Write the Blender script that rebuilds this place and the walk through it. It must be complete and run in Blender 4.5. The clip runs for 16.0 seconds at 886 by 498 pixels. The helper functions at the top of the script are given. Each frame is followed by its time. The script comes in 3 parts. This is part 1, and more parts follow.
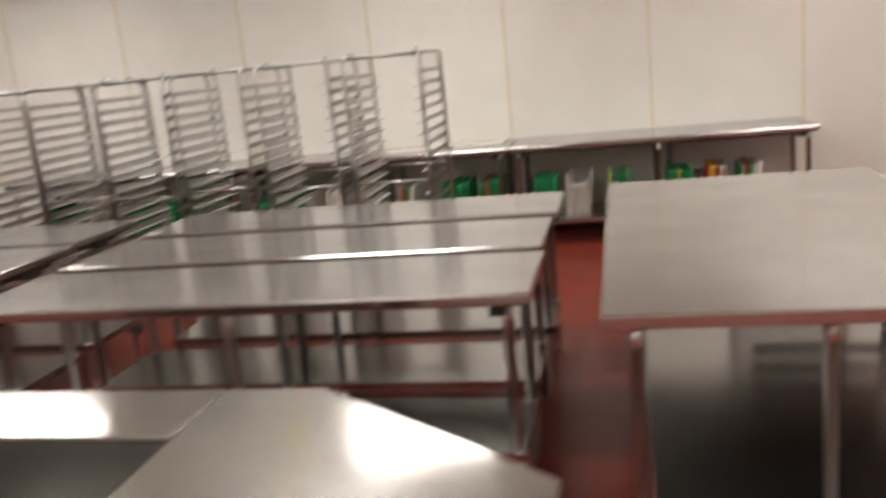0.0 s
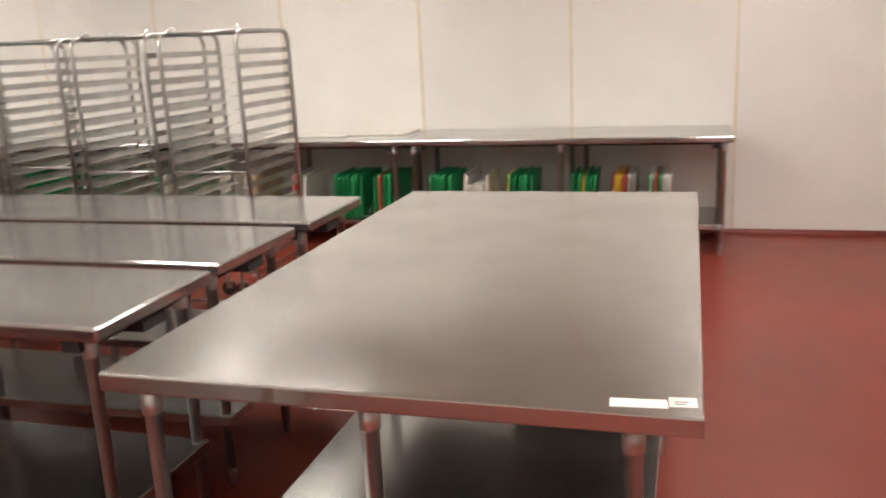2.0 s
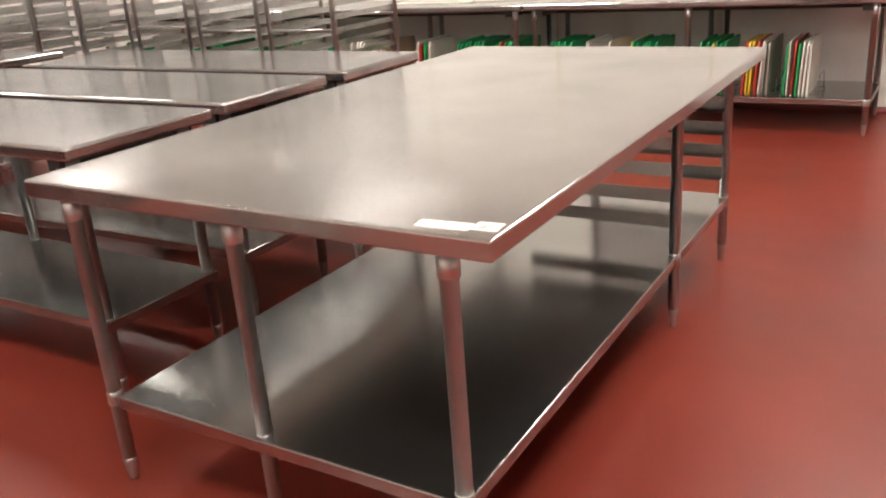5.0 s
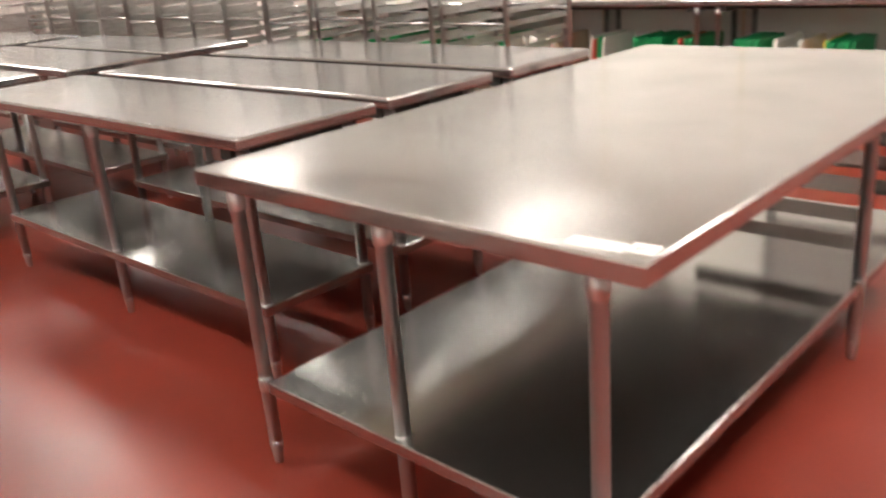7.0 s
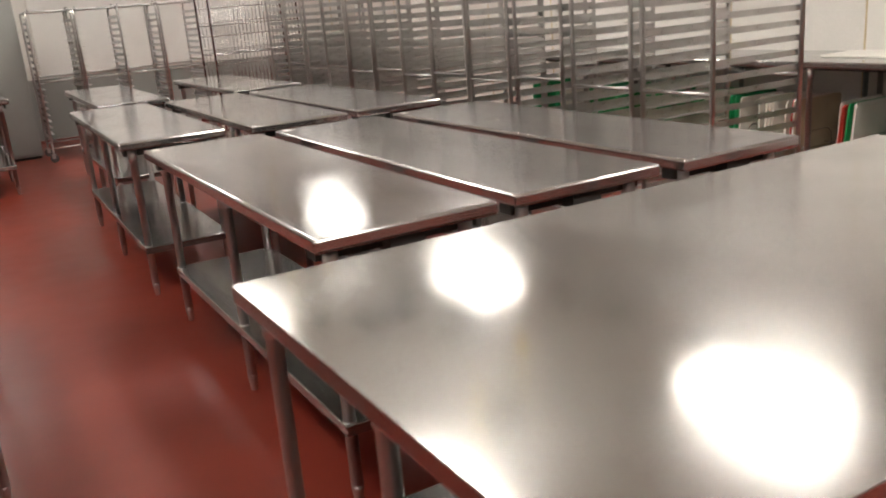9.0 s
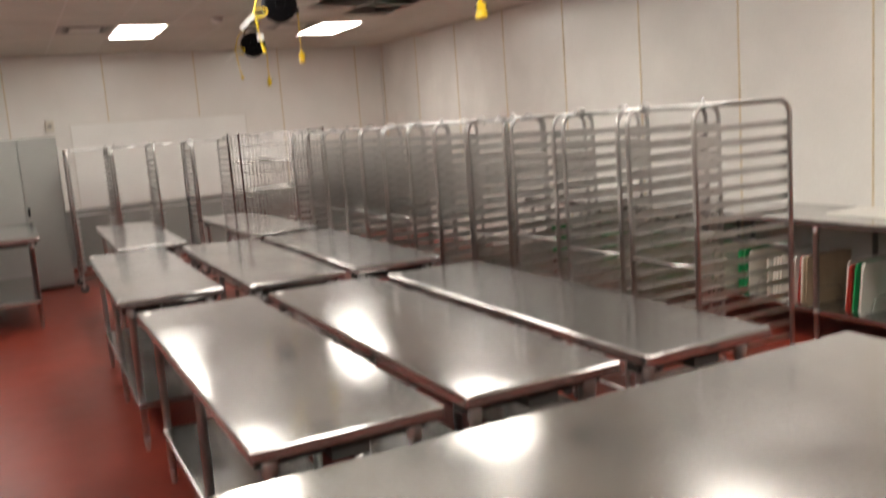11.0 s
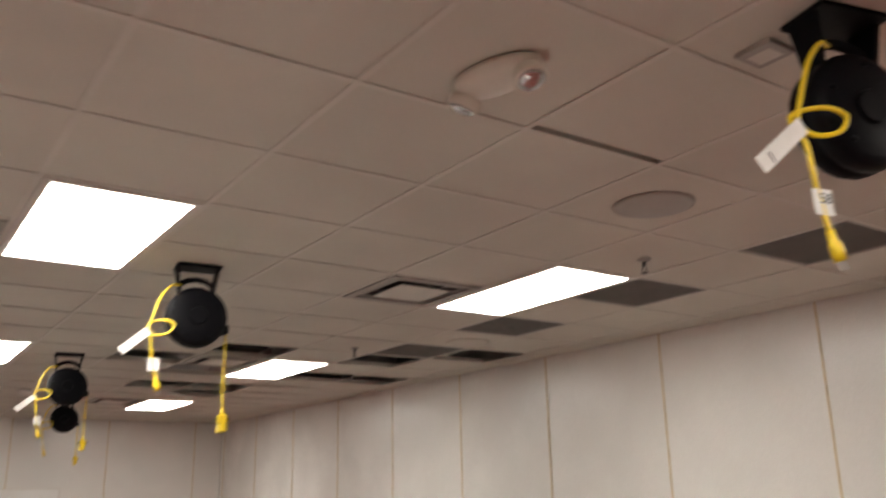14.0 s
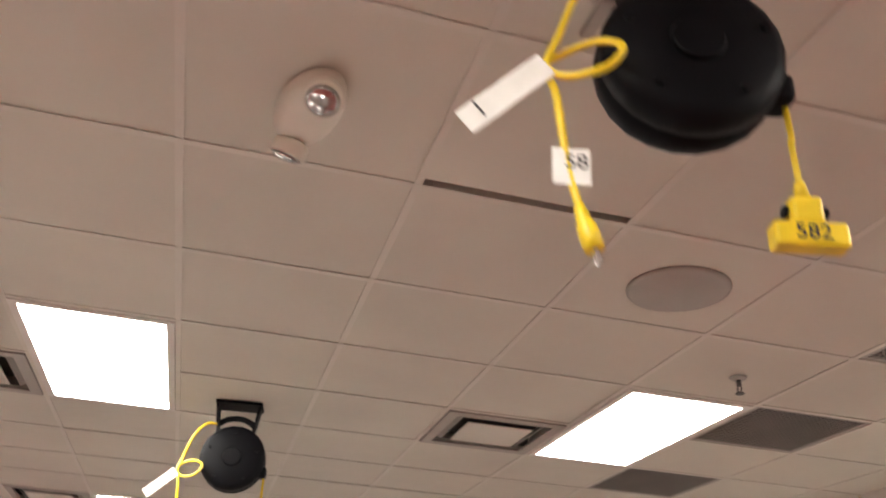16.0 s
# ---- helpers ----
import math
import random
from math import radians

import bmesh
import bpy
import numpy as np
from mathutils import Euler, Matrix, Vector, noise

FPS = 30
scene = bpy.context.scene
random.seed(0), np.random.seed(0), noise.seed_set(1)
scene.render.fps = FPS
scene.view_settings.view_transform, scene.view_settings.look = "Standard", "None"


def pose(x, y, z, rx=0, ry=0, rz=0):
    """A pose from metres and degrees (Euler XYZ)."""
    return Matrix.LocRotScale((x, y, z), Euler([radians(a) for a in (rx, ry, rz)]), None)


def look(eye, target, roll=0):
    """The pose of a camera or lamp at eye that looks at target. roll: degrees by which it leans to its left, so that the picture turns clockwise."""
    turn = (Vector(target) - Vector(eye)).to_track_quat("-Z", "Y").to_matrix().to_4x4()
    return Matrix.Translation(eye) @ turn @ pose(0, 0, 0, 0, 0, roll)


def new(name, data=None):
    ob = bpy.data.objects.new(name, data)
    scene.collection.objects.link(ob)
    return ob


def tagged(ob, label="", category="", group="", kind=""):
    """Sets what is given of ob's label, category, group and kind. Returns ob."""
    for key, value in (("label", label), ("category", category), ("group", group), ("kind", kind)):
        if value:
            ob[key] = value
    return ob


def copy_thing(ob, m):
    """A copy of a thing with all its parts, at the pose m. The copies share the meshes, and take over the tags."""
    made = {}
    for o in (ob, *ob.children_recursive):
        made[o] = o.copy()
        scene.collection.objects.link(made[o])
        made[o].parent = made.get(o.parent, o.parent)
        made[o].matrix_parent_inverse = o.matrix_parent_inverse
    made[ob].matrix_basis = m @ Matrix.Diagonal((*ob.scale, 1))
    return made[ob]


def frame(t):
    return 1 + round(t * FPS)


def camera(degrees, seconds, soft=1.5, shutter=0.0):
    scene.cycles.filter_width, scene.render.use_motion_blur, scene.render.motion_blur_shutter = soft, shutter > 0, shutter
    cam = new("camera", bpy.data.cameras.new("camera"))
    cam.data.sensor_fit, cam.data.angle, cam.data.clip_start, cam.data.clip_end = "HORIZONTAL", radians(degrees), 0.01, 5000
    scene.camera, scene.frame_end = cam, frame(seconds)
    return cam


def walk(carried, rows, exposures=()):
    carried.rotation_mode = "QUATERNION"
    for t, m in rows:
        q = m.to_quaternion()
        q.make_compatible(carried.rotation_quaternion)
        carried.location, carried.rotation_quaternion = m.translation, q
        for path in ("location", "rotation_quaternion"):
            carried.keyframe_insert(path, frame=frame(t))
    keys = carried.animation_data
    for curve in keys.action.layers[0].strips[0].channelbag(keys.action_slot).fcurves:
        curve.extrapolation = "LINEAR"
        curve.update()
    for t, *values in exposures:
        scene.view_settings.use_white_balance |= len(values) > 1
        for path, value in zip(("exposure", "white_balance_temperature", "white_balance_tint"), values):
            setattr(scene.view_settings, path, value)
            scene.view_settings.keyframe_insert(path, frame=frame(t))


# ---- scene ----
cam = camera(55.2, 16.0, soft=1.9, shutter=0.7)
PATH = [
    (0, (0.085, -2.459, 1.733), (-0.338, -0.554, 1.291), -5.7),
    (0.5, (0.406, -2.166, 1.71), (0.079, -0.221, 1.375), -5.2),
    (1, (0.698, -1.923, 1.723), (0.357, 0.02, 1.393), -5.2),
    (1.5, (1.05, -1.737, 1.7), (0.637, 0.174, 1.281), -4.1),
    (2, (1.343, -1.579, 1.658), (0.789, 0.283, 1.183), -2.7),
    (2.5, (1.639, -1.497, 1.628), (0.836, 0.269, 1.145), -3.3),
    (3, (1.829, -1.416, 1.591), (0.967, 0.311, 1.068), -3.0),
    (3.5, (1.904, -1.263, 1.521), (0.997, 0.431, 0.965), -2.7),
    (4, (1.961, -1.231, 1.469), (1.009, 0.421, 0.864), -3.2),
    (6.5, (2.155, -1.331, 1.45), (0.994, 0.118, 0.704), -5.1),
    (7, (2.047, -1.182, 1.469), (0.749, 0.177, 0.782), -4.6),
    (7.5, (1.943, -0.998, 1.48), (0.535, 0.264, 0.828), -4.5),
    (8, (1.923, -0.817, 1.489), (0.366, 0.27, 0.86), -5.1),
    (10.5, (1.989, -0.191, 1.714), (0.242, 0.66, 1.242), -4.3),
    (11, (2.037, -0.178, 1.793), (0.268, 0.705, 1.496), -4.3),
    (11.5, (2.085, -0.177, 1.844), (0.317, 0.747, 1.701), -4.3),
    (12, (2.151, -0.139, 1.889), (0.392, 0.812, 1.884), -4.3),
    (12.5, (2.17, -0.064, 1.921), (0.425, 0.907, 2.04), -3.4),
    (13, (2.14, 0.077, 1.963), (0.419, 1.061, 2.225), -2.6),
    (13.5, (2.085, 0.319, 2.013), (0.446, 1.384, 2.435), -1.2),
    (14, (2.11, 0.671, 2.027), (0.527, 1.765, 2.573), -1.2),
    (14.5, (2.106, 1.025, 2.034), (0.554, 2.081, 2.725), -1.8),
    (15, (2.09, 1.335, 2.036), (0.528, 2.285, 2.847), -0.7),
    (15.5, (2.134, 1.643, 2.057), (0.432, 2.283, 2.89), 3.1),
    (16, (2.065, 1.929, 1.942), (0.351, 2.362, 2.878), 3.2),
]
EXPOSURES = [(0, 0.0), (1, 0.25), (2, 0.25), (3.5, 0.3), (6.5, 0.84), (8, 0.35), (10.5, -0.2), (11, -0.02), (12, -0.06), (13.5, -0.2), (14, -0.2), (14.5, -0.18), (15.2, 0.2), (16, 0.45)]
walk(cam, [(t, look(eye, target, roll)) for t, eye, target, roll in PATH], EXPOSURES)

# ---- light of the place: fluorescent troffers (built below), a faint dark world ----
world = bpy.data.worlds.new("world")
world.use_nodes = True
world.node_tree.nodes["Background"].inputs[0].default_value = (0.02, 0.02, 0.02, 1)
world.node_tree.nodes["Background"].inputs[1].default_value = 0.3
scene.world = world
LAMP_STRENGTH = 22.5
LAMP_COLOUR = (1.0, 0.945, 0.862, 1)


# ---- materials ----
def material(name, colour, rough=0.5, metal=0.0, vary=0.12, scale=6.0, grain=60.0, bump=0.02, rough_vary=0.1, spec=0.5, stretch=(1, 1, 1), piece=0.0):
    m = bpy.data.materials.new(name)
    m.use_nodes = True
    n, k = m.node_tree.nodes, m.node_tree.links
    b = n["Principled BSDF"]
    b.inputs["Metallic"].default_value = metal
    b.inputs["Specular IOR Level"].default_value = spec
    co = n.new("ShaderNodeTexCoord")
    mp = n.new("ShaderNodeMapping")
    mp.inputs["Scale"].default_value = stretch
    k.new(co.outputs["Object"], mp.inputs["Vector"])
    big = n.new("ShaderNodeTexNoise")
    big.inputs["Scale"].default_value, big.inputs["Detail"].default_value = scale, 4
    k.new(mp.outputs[0], big.inputs["Vector"])
    fine = n.new("ShaderNodeTexNoise")
    fine.inputs["Scale"].default_value, fine.inputs["Detail"].default_value = grain, 3
    k.new(mp.outputs[0], fine.inputs["Vector"])
    ramp = n.new("ShaderNodeValToRGB")
    ramp.color_ramp.elements[0].position, ramp.color_ramp.elements[1].position = 0.3, 0.7
    ramp.color_ramp.elements[0].color = (*[c * (1 - vary) for c in colour], 1)
    ramp.color_ramp.elements[1].color = (*[min(1, c * (1 + vary)) for c in colour], 1)
    k.new(big.outputs[0], ramp.inputs[0])
    tone = ramp.outputs[0]
    if piece:
        info = n.new("ShaderNodeObjectInfo")
        mr = n.new("ShaderNodeMapRange")
        mr.inputs[3].default_value, mr.inputs[4].default_value = 1 - piece, 1 + piece
        k.new(info.outputs["Random"], mr.inputs[0])
        hsv = n.new("ShaderNodeHueSaturation")
        k.new(mr.outputs[0], hsv.inputs["Value"])
        k.new(tone, hsv.inputs["Color"])
        tone = hsv.outputs[0]
    k.new(tone, b.inputs["Base Color"])
    mix = n.new("ShaderNodeMath")
    mix.operation = "ADD"
    k.new(big.outputs[0], mix.inputs[0])
    k.new(fine.outputs[0], mix.inputs[1])
    rr = n.new("ShaderNodeMapRange")
    rr.inputs[1].default_value, rr.inputs[2].default_value = 0.6, 1.4
    rr.inputs[3].default_value, rr.inputs[4].default_value = max(0.02, rough - rough_vary), min(1, rough + rough_vary)
    k.new(mix.outputs[0], rr.inputs[0])
    k.new(rr.outputs[0], b.inputs["Roughness"])
    if bump:
        bp = n.new("ShaderNodeBump")
        bp.inputs["Strength"].default_value = bump
        bp.inputs["Distance"].default_value = 0.01
        k.new(mix.outputs[0], bp.inputs["Height"])
        k.new(bp.outputs[0], b.inputs["Normal"])
    return m


def steel(name, colour, rough, wander, cloud, size, haze, smear=0.04):
    """Worn stainless steel: a clear gloss over a hazy one, both drifting in soft clouds, over large soft patches."""
    m = bpy.data.materials.new(name)
    m.use_nodes = True
    n, k = m.node_tree.nodes, m.node_tree.links
    b = n["Principled BSDF"]
    b.inputs["Metallic"].default_value = 1.0
    h = n.new("ShaderNodeBsdfPrincipled")
    h.inputs["Metallic"].default_value, h.inputs["Roughness"].default_value = 1.0, 0.40
    co = n.new("ShaderNodeTexCoord")
    mp = n.new("ShaderNodeMapping")
    mp.inputs["Scale"].default_value = cloud
    k.new(co.outputs["Object"], mp.inputs["Vector"])
    t = n.new("ShaderNodeTexNoise")
    t.inputs["Scale"].default_value, t.inputs["Detail"].default_value, t.inputs["Distortion"].default_value = 2.4 * size, 1.5, 0.0
    k.new(mp.outputs[0], t.inputs["Vector"])
    wide = n.new("ShaderNodeTexNoise")
    wide.inputs["Scale"].default_value, wide.inputs["Detail"].default_value = 3.4 * size, 2
    k.new(mp.outputs[0], wide.inputs["Vector"])

    def spread(source, low, high):
        r = n.new("ShaderNodeMapRange")
        r.interpolation_type = "SMOOTHSTEP"
        r.inputs[1].default_value, r.inputs[2].default_value = 0.22, 0.78
        r.inputs[3].default_value, r.inputs[4].default_value = low, high
        k.new(source, r.inputs[0])
        return r.outputs[0]

    b.inputs["Base Color"].default_value = h.inputs["Base Color"].default_value = (*colour, 1)
    k.new(spread(t.outputs[0], rough - wander, rough + wander), b.inputs["Roughness"])
    mix = n.new("ShaderNodeMixShader")
    k.new(spread(wide.outputs[0], haze - smear, haze + smear), mix.inputs[0])
    k.new(b.outputs[0], mix.inputs[1])
    k.new(h.outputs[0], mix.inputs[2])
    k.new(mix.outputs[0], n["Material Output"].inputs[0])
    return m


STEEL = steel("brushed_steel_top", (0.60, 0.59, 0.575), 0.145, 0.055, (1.0, 1.0, 1.0), 1.0, 0.185, 0.045)
STEEL_LONG = steel("brushed_steel_long", (0.55, 0.545, 0.54), 0.13, 0.045, (0.7, 1.3, 1), 0.9, 0.17, 0.05)
# The shelf steel is darker than the tops; in the sink it stands for shade.
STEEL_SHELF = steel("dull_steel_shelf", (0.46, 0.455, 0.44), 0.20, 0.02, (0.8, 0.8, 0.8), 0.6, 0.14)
STEEL_LEG = steel("tube_steel", (0.60, 0.595, 0.585), 0.26, 0.04, (3, 3, 0.8), 0.6, 0.6)
# Underside coating, set near black to cut bounce and deepen shade under tables.
SEALANT_SHADE = material("sound_deadener_and_shade", (0.035, 0.033, 0.03), 0.8, 0.0, 0.2, 4, 60, 0.0)
ALUMINIUM = material("rack_aluminium", (0.52, 0.51, 0.495), 0.32, 1.0, 0.1, 5, 90, 0.0, 0.05)
RUNNER_METAL = material("runner_aluminium", (0.58, 0.575, 0.565), 0.30, 1.0, 0.1, 7, 90, 0.0, 0.06)
WIRE_METAL = material("chrome_wire", (0.5, 0.49, 0.48), 0.25, 1.0, 0.1, 9, 90, 0.0, 0.05)
FLOOR_RED = material("red_epoxy_floor", (0.225, 0.034, 0.021), 0.34, 0.0, 0.18, 1.3, 5, 0.0, 0.04, 0.5)
BASE_RED = material("red_cove_base", (0.20, 0.032, 0.024), 0.35, 0.0, 0.15, 3, 120, 0.02)
PANEL = material("white_wall_panel", (0.80, 0.775, 0.735), 0.27, 0.0, 0.035, 0.9, 160, 0.02, 0.05, 0.5, piece=0.02)
PLASTER = material("wall_core", (0.75, 0.73, 0.69), 0.7, 0.0, 0.04, 1.5, 90, 0.02)
SEAM = material("aged_seam_strip", (0.62, 0.50, 0.30), 0.5, 0.0, 0.25, 5, 60, 0.02)
TILE = material("ceiling_tile", (0.64, 0.61, 0.53), 0.75, 0.0, 0.06, 1.3, 260, 0.05, 0.05, 0.2)
GRID = material("ceiling_grid", (0.66, 0.625, 0.55), 0.5, 0.0, 0.05, 3, 90, 0.0)
WHITE_METAL = material("white_enamel", (0.72, 0.69, 0.64), 0.4, 0.0, 0.06, 4, 90, 0.0)
VENT_METAL = material("diffuser_grey", (0.38, 0.35, 0.31), 0.5, 0.0, 0.1, 4, 90, 0.0)
PERF = material("perforated_grille", (0.17, 0.155, 0.14), 0.6, 0.0, 0.15, 4, 400, 0.1)
DARK = material("dark_void", (0.03, 0.027, 0.024), 0.9, 0.0, 0.3, 2, 40, 0.0)
DUCT = material("galvanised_duct", (0.35, 0.34, 0.33), 0.45, 1.0, 0.2, 4, 40, 0.02)
BLACK = material("black_plastic", (0.004, 0.004, 0.0055), 0.55, 0.0, 0.3, 8, 150, 0.0, 0.1, 0.1)
YELLOW = material("yellow_cord", (0.78, 0.56, 0.015), 0.42, 0.0, 0.12, 20, 200, 0.02)
PAPER = material("paper_white", (0.78, 0.76, 0.72), 0.7, 0.0, 0.06, 20, 200, 0.02)
INK = material("marker_ink", (0.03, 0.025, 0.03), 0.6, 0.0, 0.1, 20, 200, 0.0)
LOCKER = material("grey_locker_paint", (0.27, 0.27, 0.255), 0.45, 0.0, 0.06, 2, 120, 0.02)
BOARD_WHITE = material("whiteboard_face", (0.83, 0.82, 0.79), 0.3, 0.0, 0.03, 1, 80, 0.0)
RUBBER = material("grey_rubber", (0.06, 0.06, 0.06), 0.7, 0.0, 0.2, 10, 120, 0.02)
CLEAR = material("lamp_lens", (0.55, 0.55, 0.55), 0.12, 0.8, 0.2, 20, 150, 0.0)
BEIGE = material("ivory_plastic", (0.72, 0.67, 0.58), 0.4, 0.0, 0.05, 6, 120, 0.0)
PLASTIC = {
    "green": material("green_board", (0.012, 0.30, 0.095), 0.5, 0, 0.14, 6, 160, 0.04, piece=0.12),
    "red": material("red_board", (0.50, 0.045, 0.03), 0.5, 0, 0.14, 6, 160, 0.04, piece=0.1),
    "yellow": material("yellow_board", (0.72, 0.50, 0.04), 0.5, 0, 0.12, 6, 160, 0.04, piece=0.1),
    "white": material("white_board", (0.78, 0.755, 0.69), 0.5, 0, 0.06, 6, 160, 0.04, piece=0.08),
    "tan": material("tan_board", (0.46, 0.36, 0.24), 0.5, 0, 0.12, 6, 160, 0.04, piece=0.1),
    "grey": material("grey_board", (0.32, 0.29, 0.25), 0.5, 0, 0.12, 6, 160, 0.04, piece=0.1),
}
GLOW = bpy.data.materials.new("lit_diffuser")
GLOW.use_nodes = True
_n = GLOW.node_tree.nodes
_e = _n.new("ShaderNodeEmission")
_e.inputs[0].default_value, _e.inputs[1].default_value = LAMP_COLOUR, LAMP_STRENGTH
GLOW.node_tree.links.new(_e.outputs[0], _n["Material Output"].inputs[0])


# ---- shape helpers ----
def box(bm, x0, y0, z0, x1, y1, z1, bevel=0.0, seg=2):
    vs = [bm.verts.new(p) for p in ((x0, y0, z0), (x1, y0, z0), (x1, y1, z0), (x0, y1, z0), (x0, y0, z1), (x1, y0, z1), (x1, y1, z1), (x0, y1, z1))]
    fs = [bm.faces.new([vs[i] for i in f]) for f in ((3, 2, 1, 0), (4, 5, 6, 7), (0, 1, 5, 4), (1, 2, 6, 5), (2, 3, 7, 6), (3, 0, 4, 7))]
    if bevel:
        es = list({e for f in fs for e in f.edges})
        bmesh.ops.bevel(bm, geom=es, offset=bevel, segments=seg, affect="EDGES", profile=0.5)
    return bm


def bm_box(*a, **k):
    return box(bmesh.new(), *a, **k)


def lathe(bm, profile, centre=(0, 0, 0), axis="z", sides=14, cap=True):
    """Turns (radius, height) pairs round an axis."""
    rings = []
    for r, h in profile:
        ring = []
        for i in range(sides):
            a = 2 * math.pi * i / sides
            u, v = r * math.cos(a), r * math.sin(a)
            p = (u, v, h) if axis == "z" else (h, u, v) if axis == "x" else (v, h, u)
            ring.append(bm.verts.new(Vector(p) + Vector(centre)))
        rings.append(ring)
    for a, b in zip(rings, rings[1:]):
        for i in range(sides):
            f = bm.faces.new((a[i], a[(i + 1) % sides], b[(i + 1) % sides], b[i]))
            f.smooth = True
    if cap:
        bm.faces.new(rings[0][::-1])
        bm.faces.new(rings[-1])
    return bm


def tube(bm, points, radius, sides=8, closed=False):
    """A round bar swept along points."""
    pts = [Vector(p) for p in points]
    rings, up = [], None
    n = len(pts)
    for i, p in enumerate(pts):
        if closed:
            d = pts[(i + 1) % n] - pts[i - 1]
        else:
            d = pts[min(i + 1, n - 1)] - pts[max(i - 1, 0)]
        d.normalize()
        if up is None:
            up = d.orthogonal().normalized()
        up = (up - d * up.dot(d))
        up = up.normalized() if up.length > 1e-5 else d.orthogonal().normalized()
        side = d.cross(up)
        rings.append([bm.verts.new(p + radius * (math.cos(a) * up + math.sin(a) * side)) for a in [2 * math.pi * j / sides for j in range(sides)]])
    pairs = list(zip(rings, rings[1:])) + ([(rings[-1], rings[0])] if closed else [])
    for a, b in pairs:
        for j in range(sides):
            f = bm.faces.new((a[j], a[(j + 1) % sides], b[(j + 1) % sides], b[j]))
            f.smooth = True
    if not closed:
        bm.faces.new(rings[0][::-1])
        bm.faces.new(rings[-1])
    return bm


def smooth_path(points, steps=8):
    """A Catmull-Rom line through points."""
    p = [Vector(q) for q in points]
    p = [2 * p[0] - p[1]] + p + [2 * p[-1] - p[-2]]
    out = []
    for a, b, c, d in zip(p, p[1:], p[2:], p[3:]):
        for i in range(steps):
            t = i / steps
            out.append(0.5 * (2 * b + (c - a) * t + (2 * a - 5 * b + 4 * c - d) * t * t + (3 * b - a - 3 * c + d) * t ** 3))
    return out + [p[-2]]


def mesh_of(name, bm, mat):
    me = bpy.data.meshes.new(name)
    bmesh.ops.recalc_face_normals(bm, faces=bm.faces)
    bm.to_mesh(me)
    bm.free()
    me.materials.append(mat)
    return me


def part(name, bm, mat, parent=None, label=""):
    ob = new(name, mesh_of(name, bm, mat))
    ob.parent = parent
    return tagged(ob, label) if label else ob


def share(name, me, parent, loc=(0, 0, 0), rz=0.0, ry=0.0):
    ob = new(name, me)
    ob.parent = parent
    ob.location = loc
    ob.rotation_euler = (0, ry, rz)
    return ob


def thing(name, loc, label, category, group=""):
    ob = new(name)
    ob.location = loc
    return tagged(ob, label, category, group)


def structure(name, bm, mat, label="", category=""):
    return tagged(part(name, bm, mat), label, category, kind="structure")


# ---- the room ----
NORTH, WEST, EAST, SOUTH, CEIL, TOP = 5.66, -11.55, 6.2, -5.6, 3.13, 3.9
GX, GY, PITCH = 0.205, 2.32, 0.61
floor = structure("floor", bm_box(WEST - 0.2, SOUTH - 0.2, -0.15, EAST + 0.2, NORTH + 0.2, 0), FLOOR_RED, "seamless red epoxy floor, worn and softly shiny", "floor")
wall_north = structure("wall_north", bm_box(WEST - 0.2, NORTH + 0.012, 0, EAST + 0.2, NORTH + 0.16, TOP), PLASTER, "long wall lined with white panels", "wall")
wall_west = structure("wall_west", bm_box(WEST - 0.16, SOUTH - 0.2, 0, WEST - 0.012, NORTH + 0.012, TOP), PLASTER, "end wall lined with white panels", "wall")
wall_east = structure("wall_east", bm_box(EAST, SOUTH - 0.2, 0, EAST + 0.15, NORTH + 0.012, TOP), PLASTER, "plain white wall", "wall")
wall_south = structure("wall_south", bm_box(WEST - 0.012, SOUTH - 0.15, 0, EAST, SOUTH, TOP), PLASTER, "plain white wall", "wall")
plenum = structure("ceiling_void", bm_box(WEST - 0.2, SOUTH - 0.2, TOP, EAST + 0.2, NORTH + 0.2, TOP + 0.1), DARK, "dark slab above the ceiling grid", "slab")

N_SEAM, W_SEAM, PW = 1.69, 1.23, 1.31
seam_x = [N_SEAM + PW * k for k in range(-10, 4)]
edges = [WEST] + [x for x in seam_x if WEST + 0.1 < x < EAST] + [EAST]
strip = mesh_of("seam", bm_box(-0.006, -0.006, 0.05, 0.006, 0.002, CEIL + 0.02), SEAM)
for a, b in zip(edges, edges[1:]):
    part("wall_panel", bm_box(a + 0.003, NORTH, 0.045, b - 0.003, NORTH + 0.012, CEIL + 0.05), PANEL, wall_north)
for x in edges[1:-1]:
    share("seam", strip, wall_north, (x, NORTH, 0))
edges = [SOUTH] + [W_SEAM + 1.33 * k for k in range(-5, 4)] + [NORTH]
for a, b in zip(edges, edges[1:]):
    part("wall_panel", bm_box(WEST - 0.012, a + 0.003, 0.045, WEST, b - 0.003, CEIL + 0.05), PANEL, wall_west)
for y in edges[1:-1]:
    share("seam", strip, wall_west, (WEST, y, 0), radians(90))


def cove(x0, y0, x1, y1, nx, ny):
    """A coved base: a low plinth that curves into the floor."""
    bm = bmesh.new()
    prof = [(0.0, 0.045), (0.012, 0.045), (0.014, 0.035), (0.02, 0.02), (0.035, 0.007), (0.055, 0.001), (0.0, 0.0)]
    a = [bm.verts.new((x0 + nx * d, y0 + ny * d, z)) for d, z in prof]
    b = [bm.verts.new((x1 + nx * d, y1 + ny * d, z)) for d, z in prof]
    for i in range(len(prof)):
        j = (i + 1) % len(prof)
        bm.faces.new((a[i], a[j], b[j], b[i]))
    bm.faces.new(a), bm.faces.new(b)
    return bm


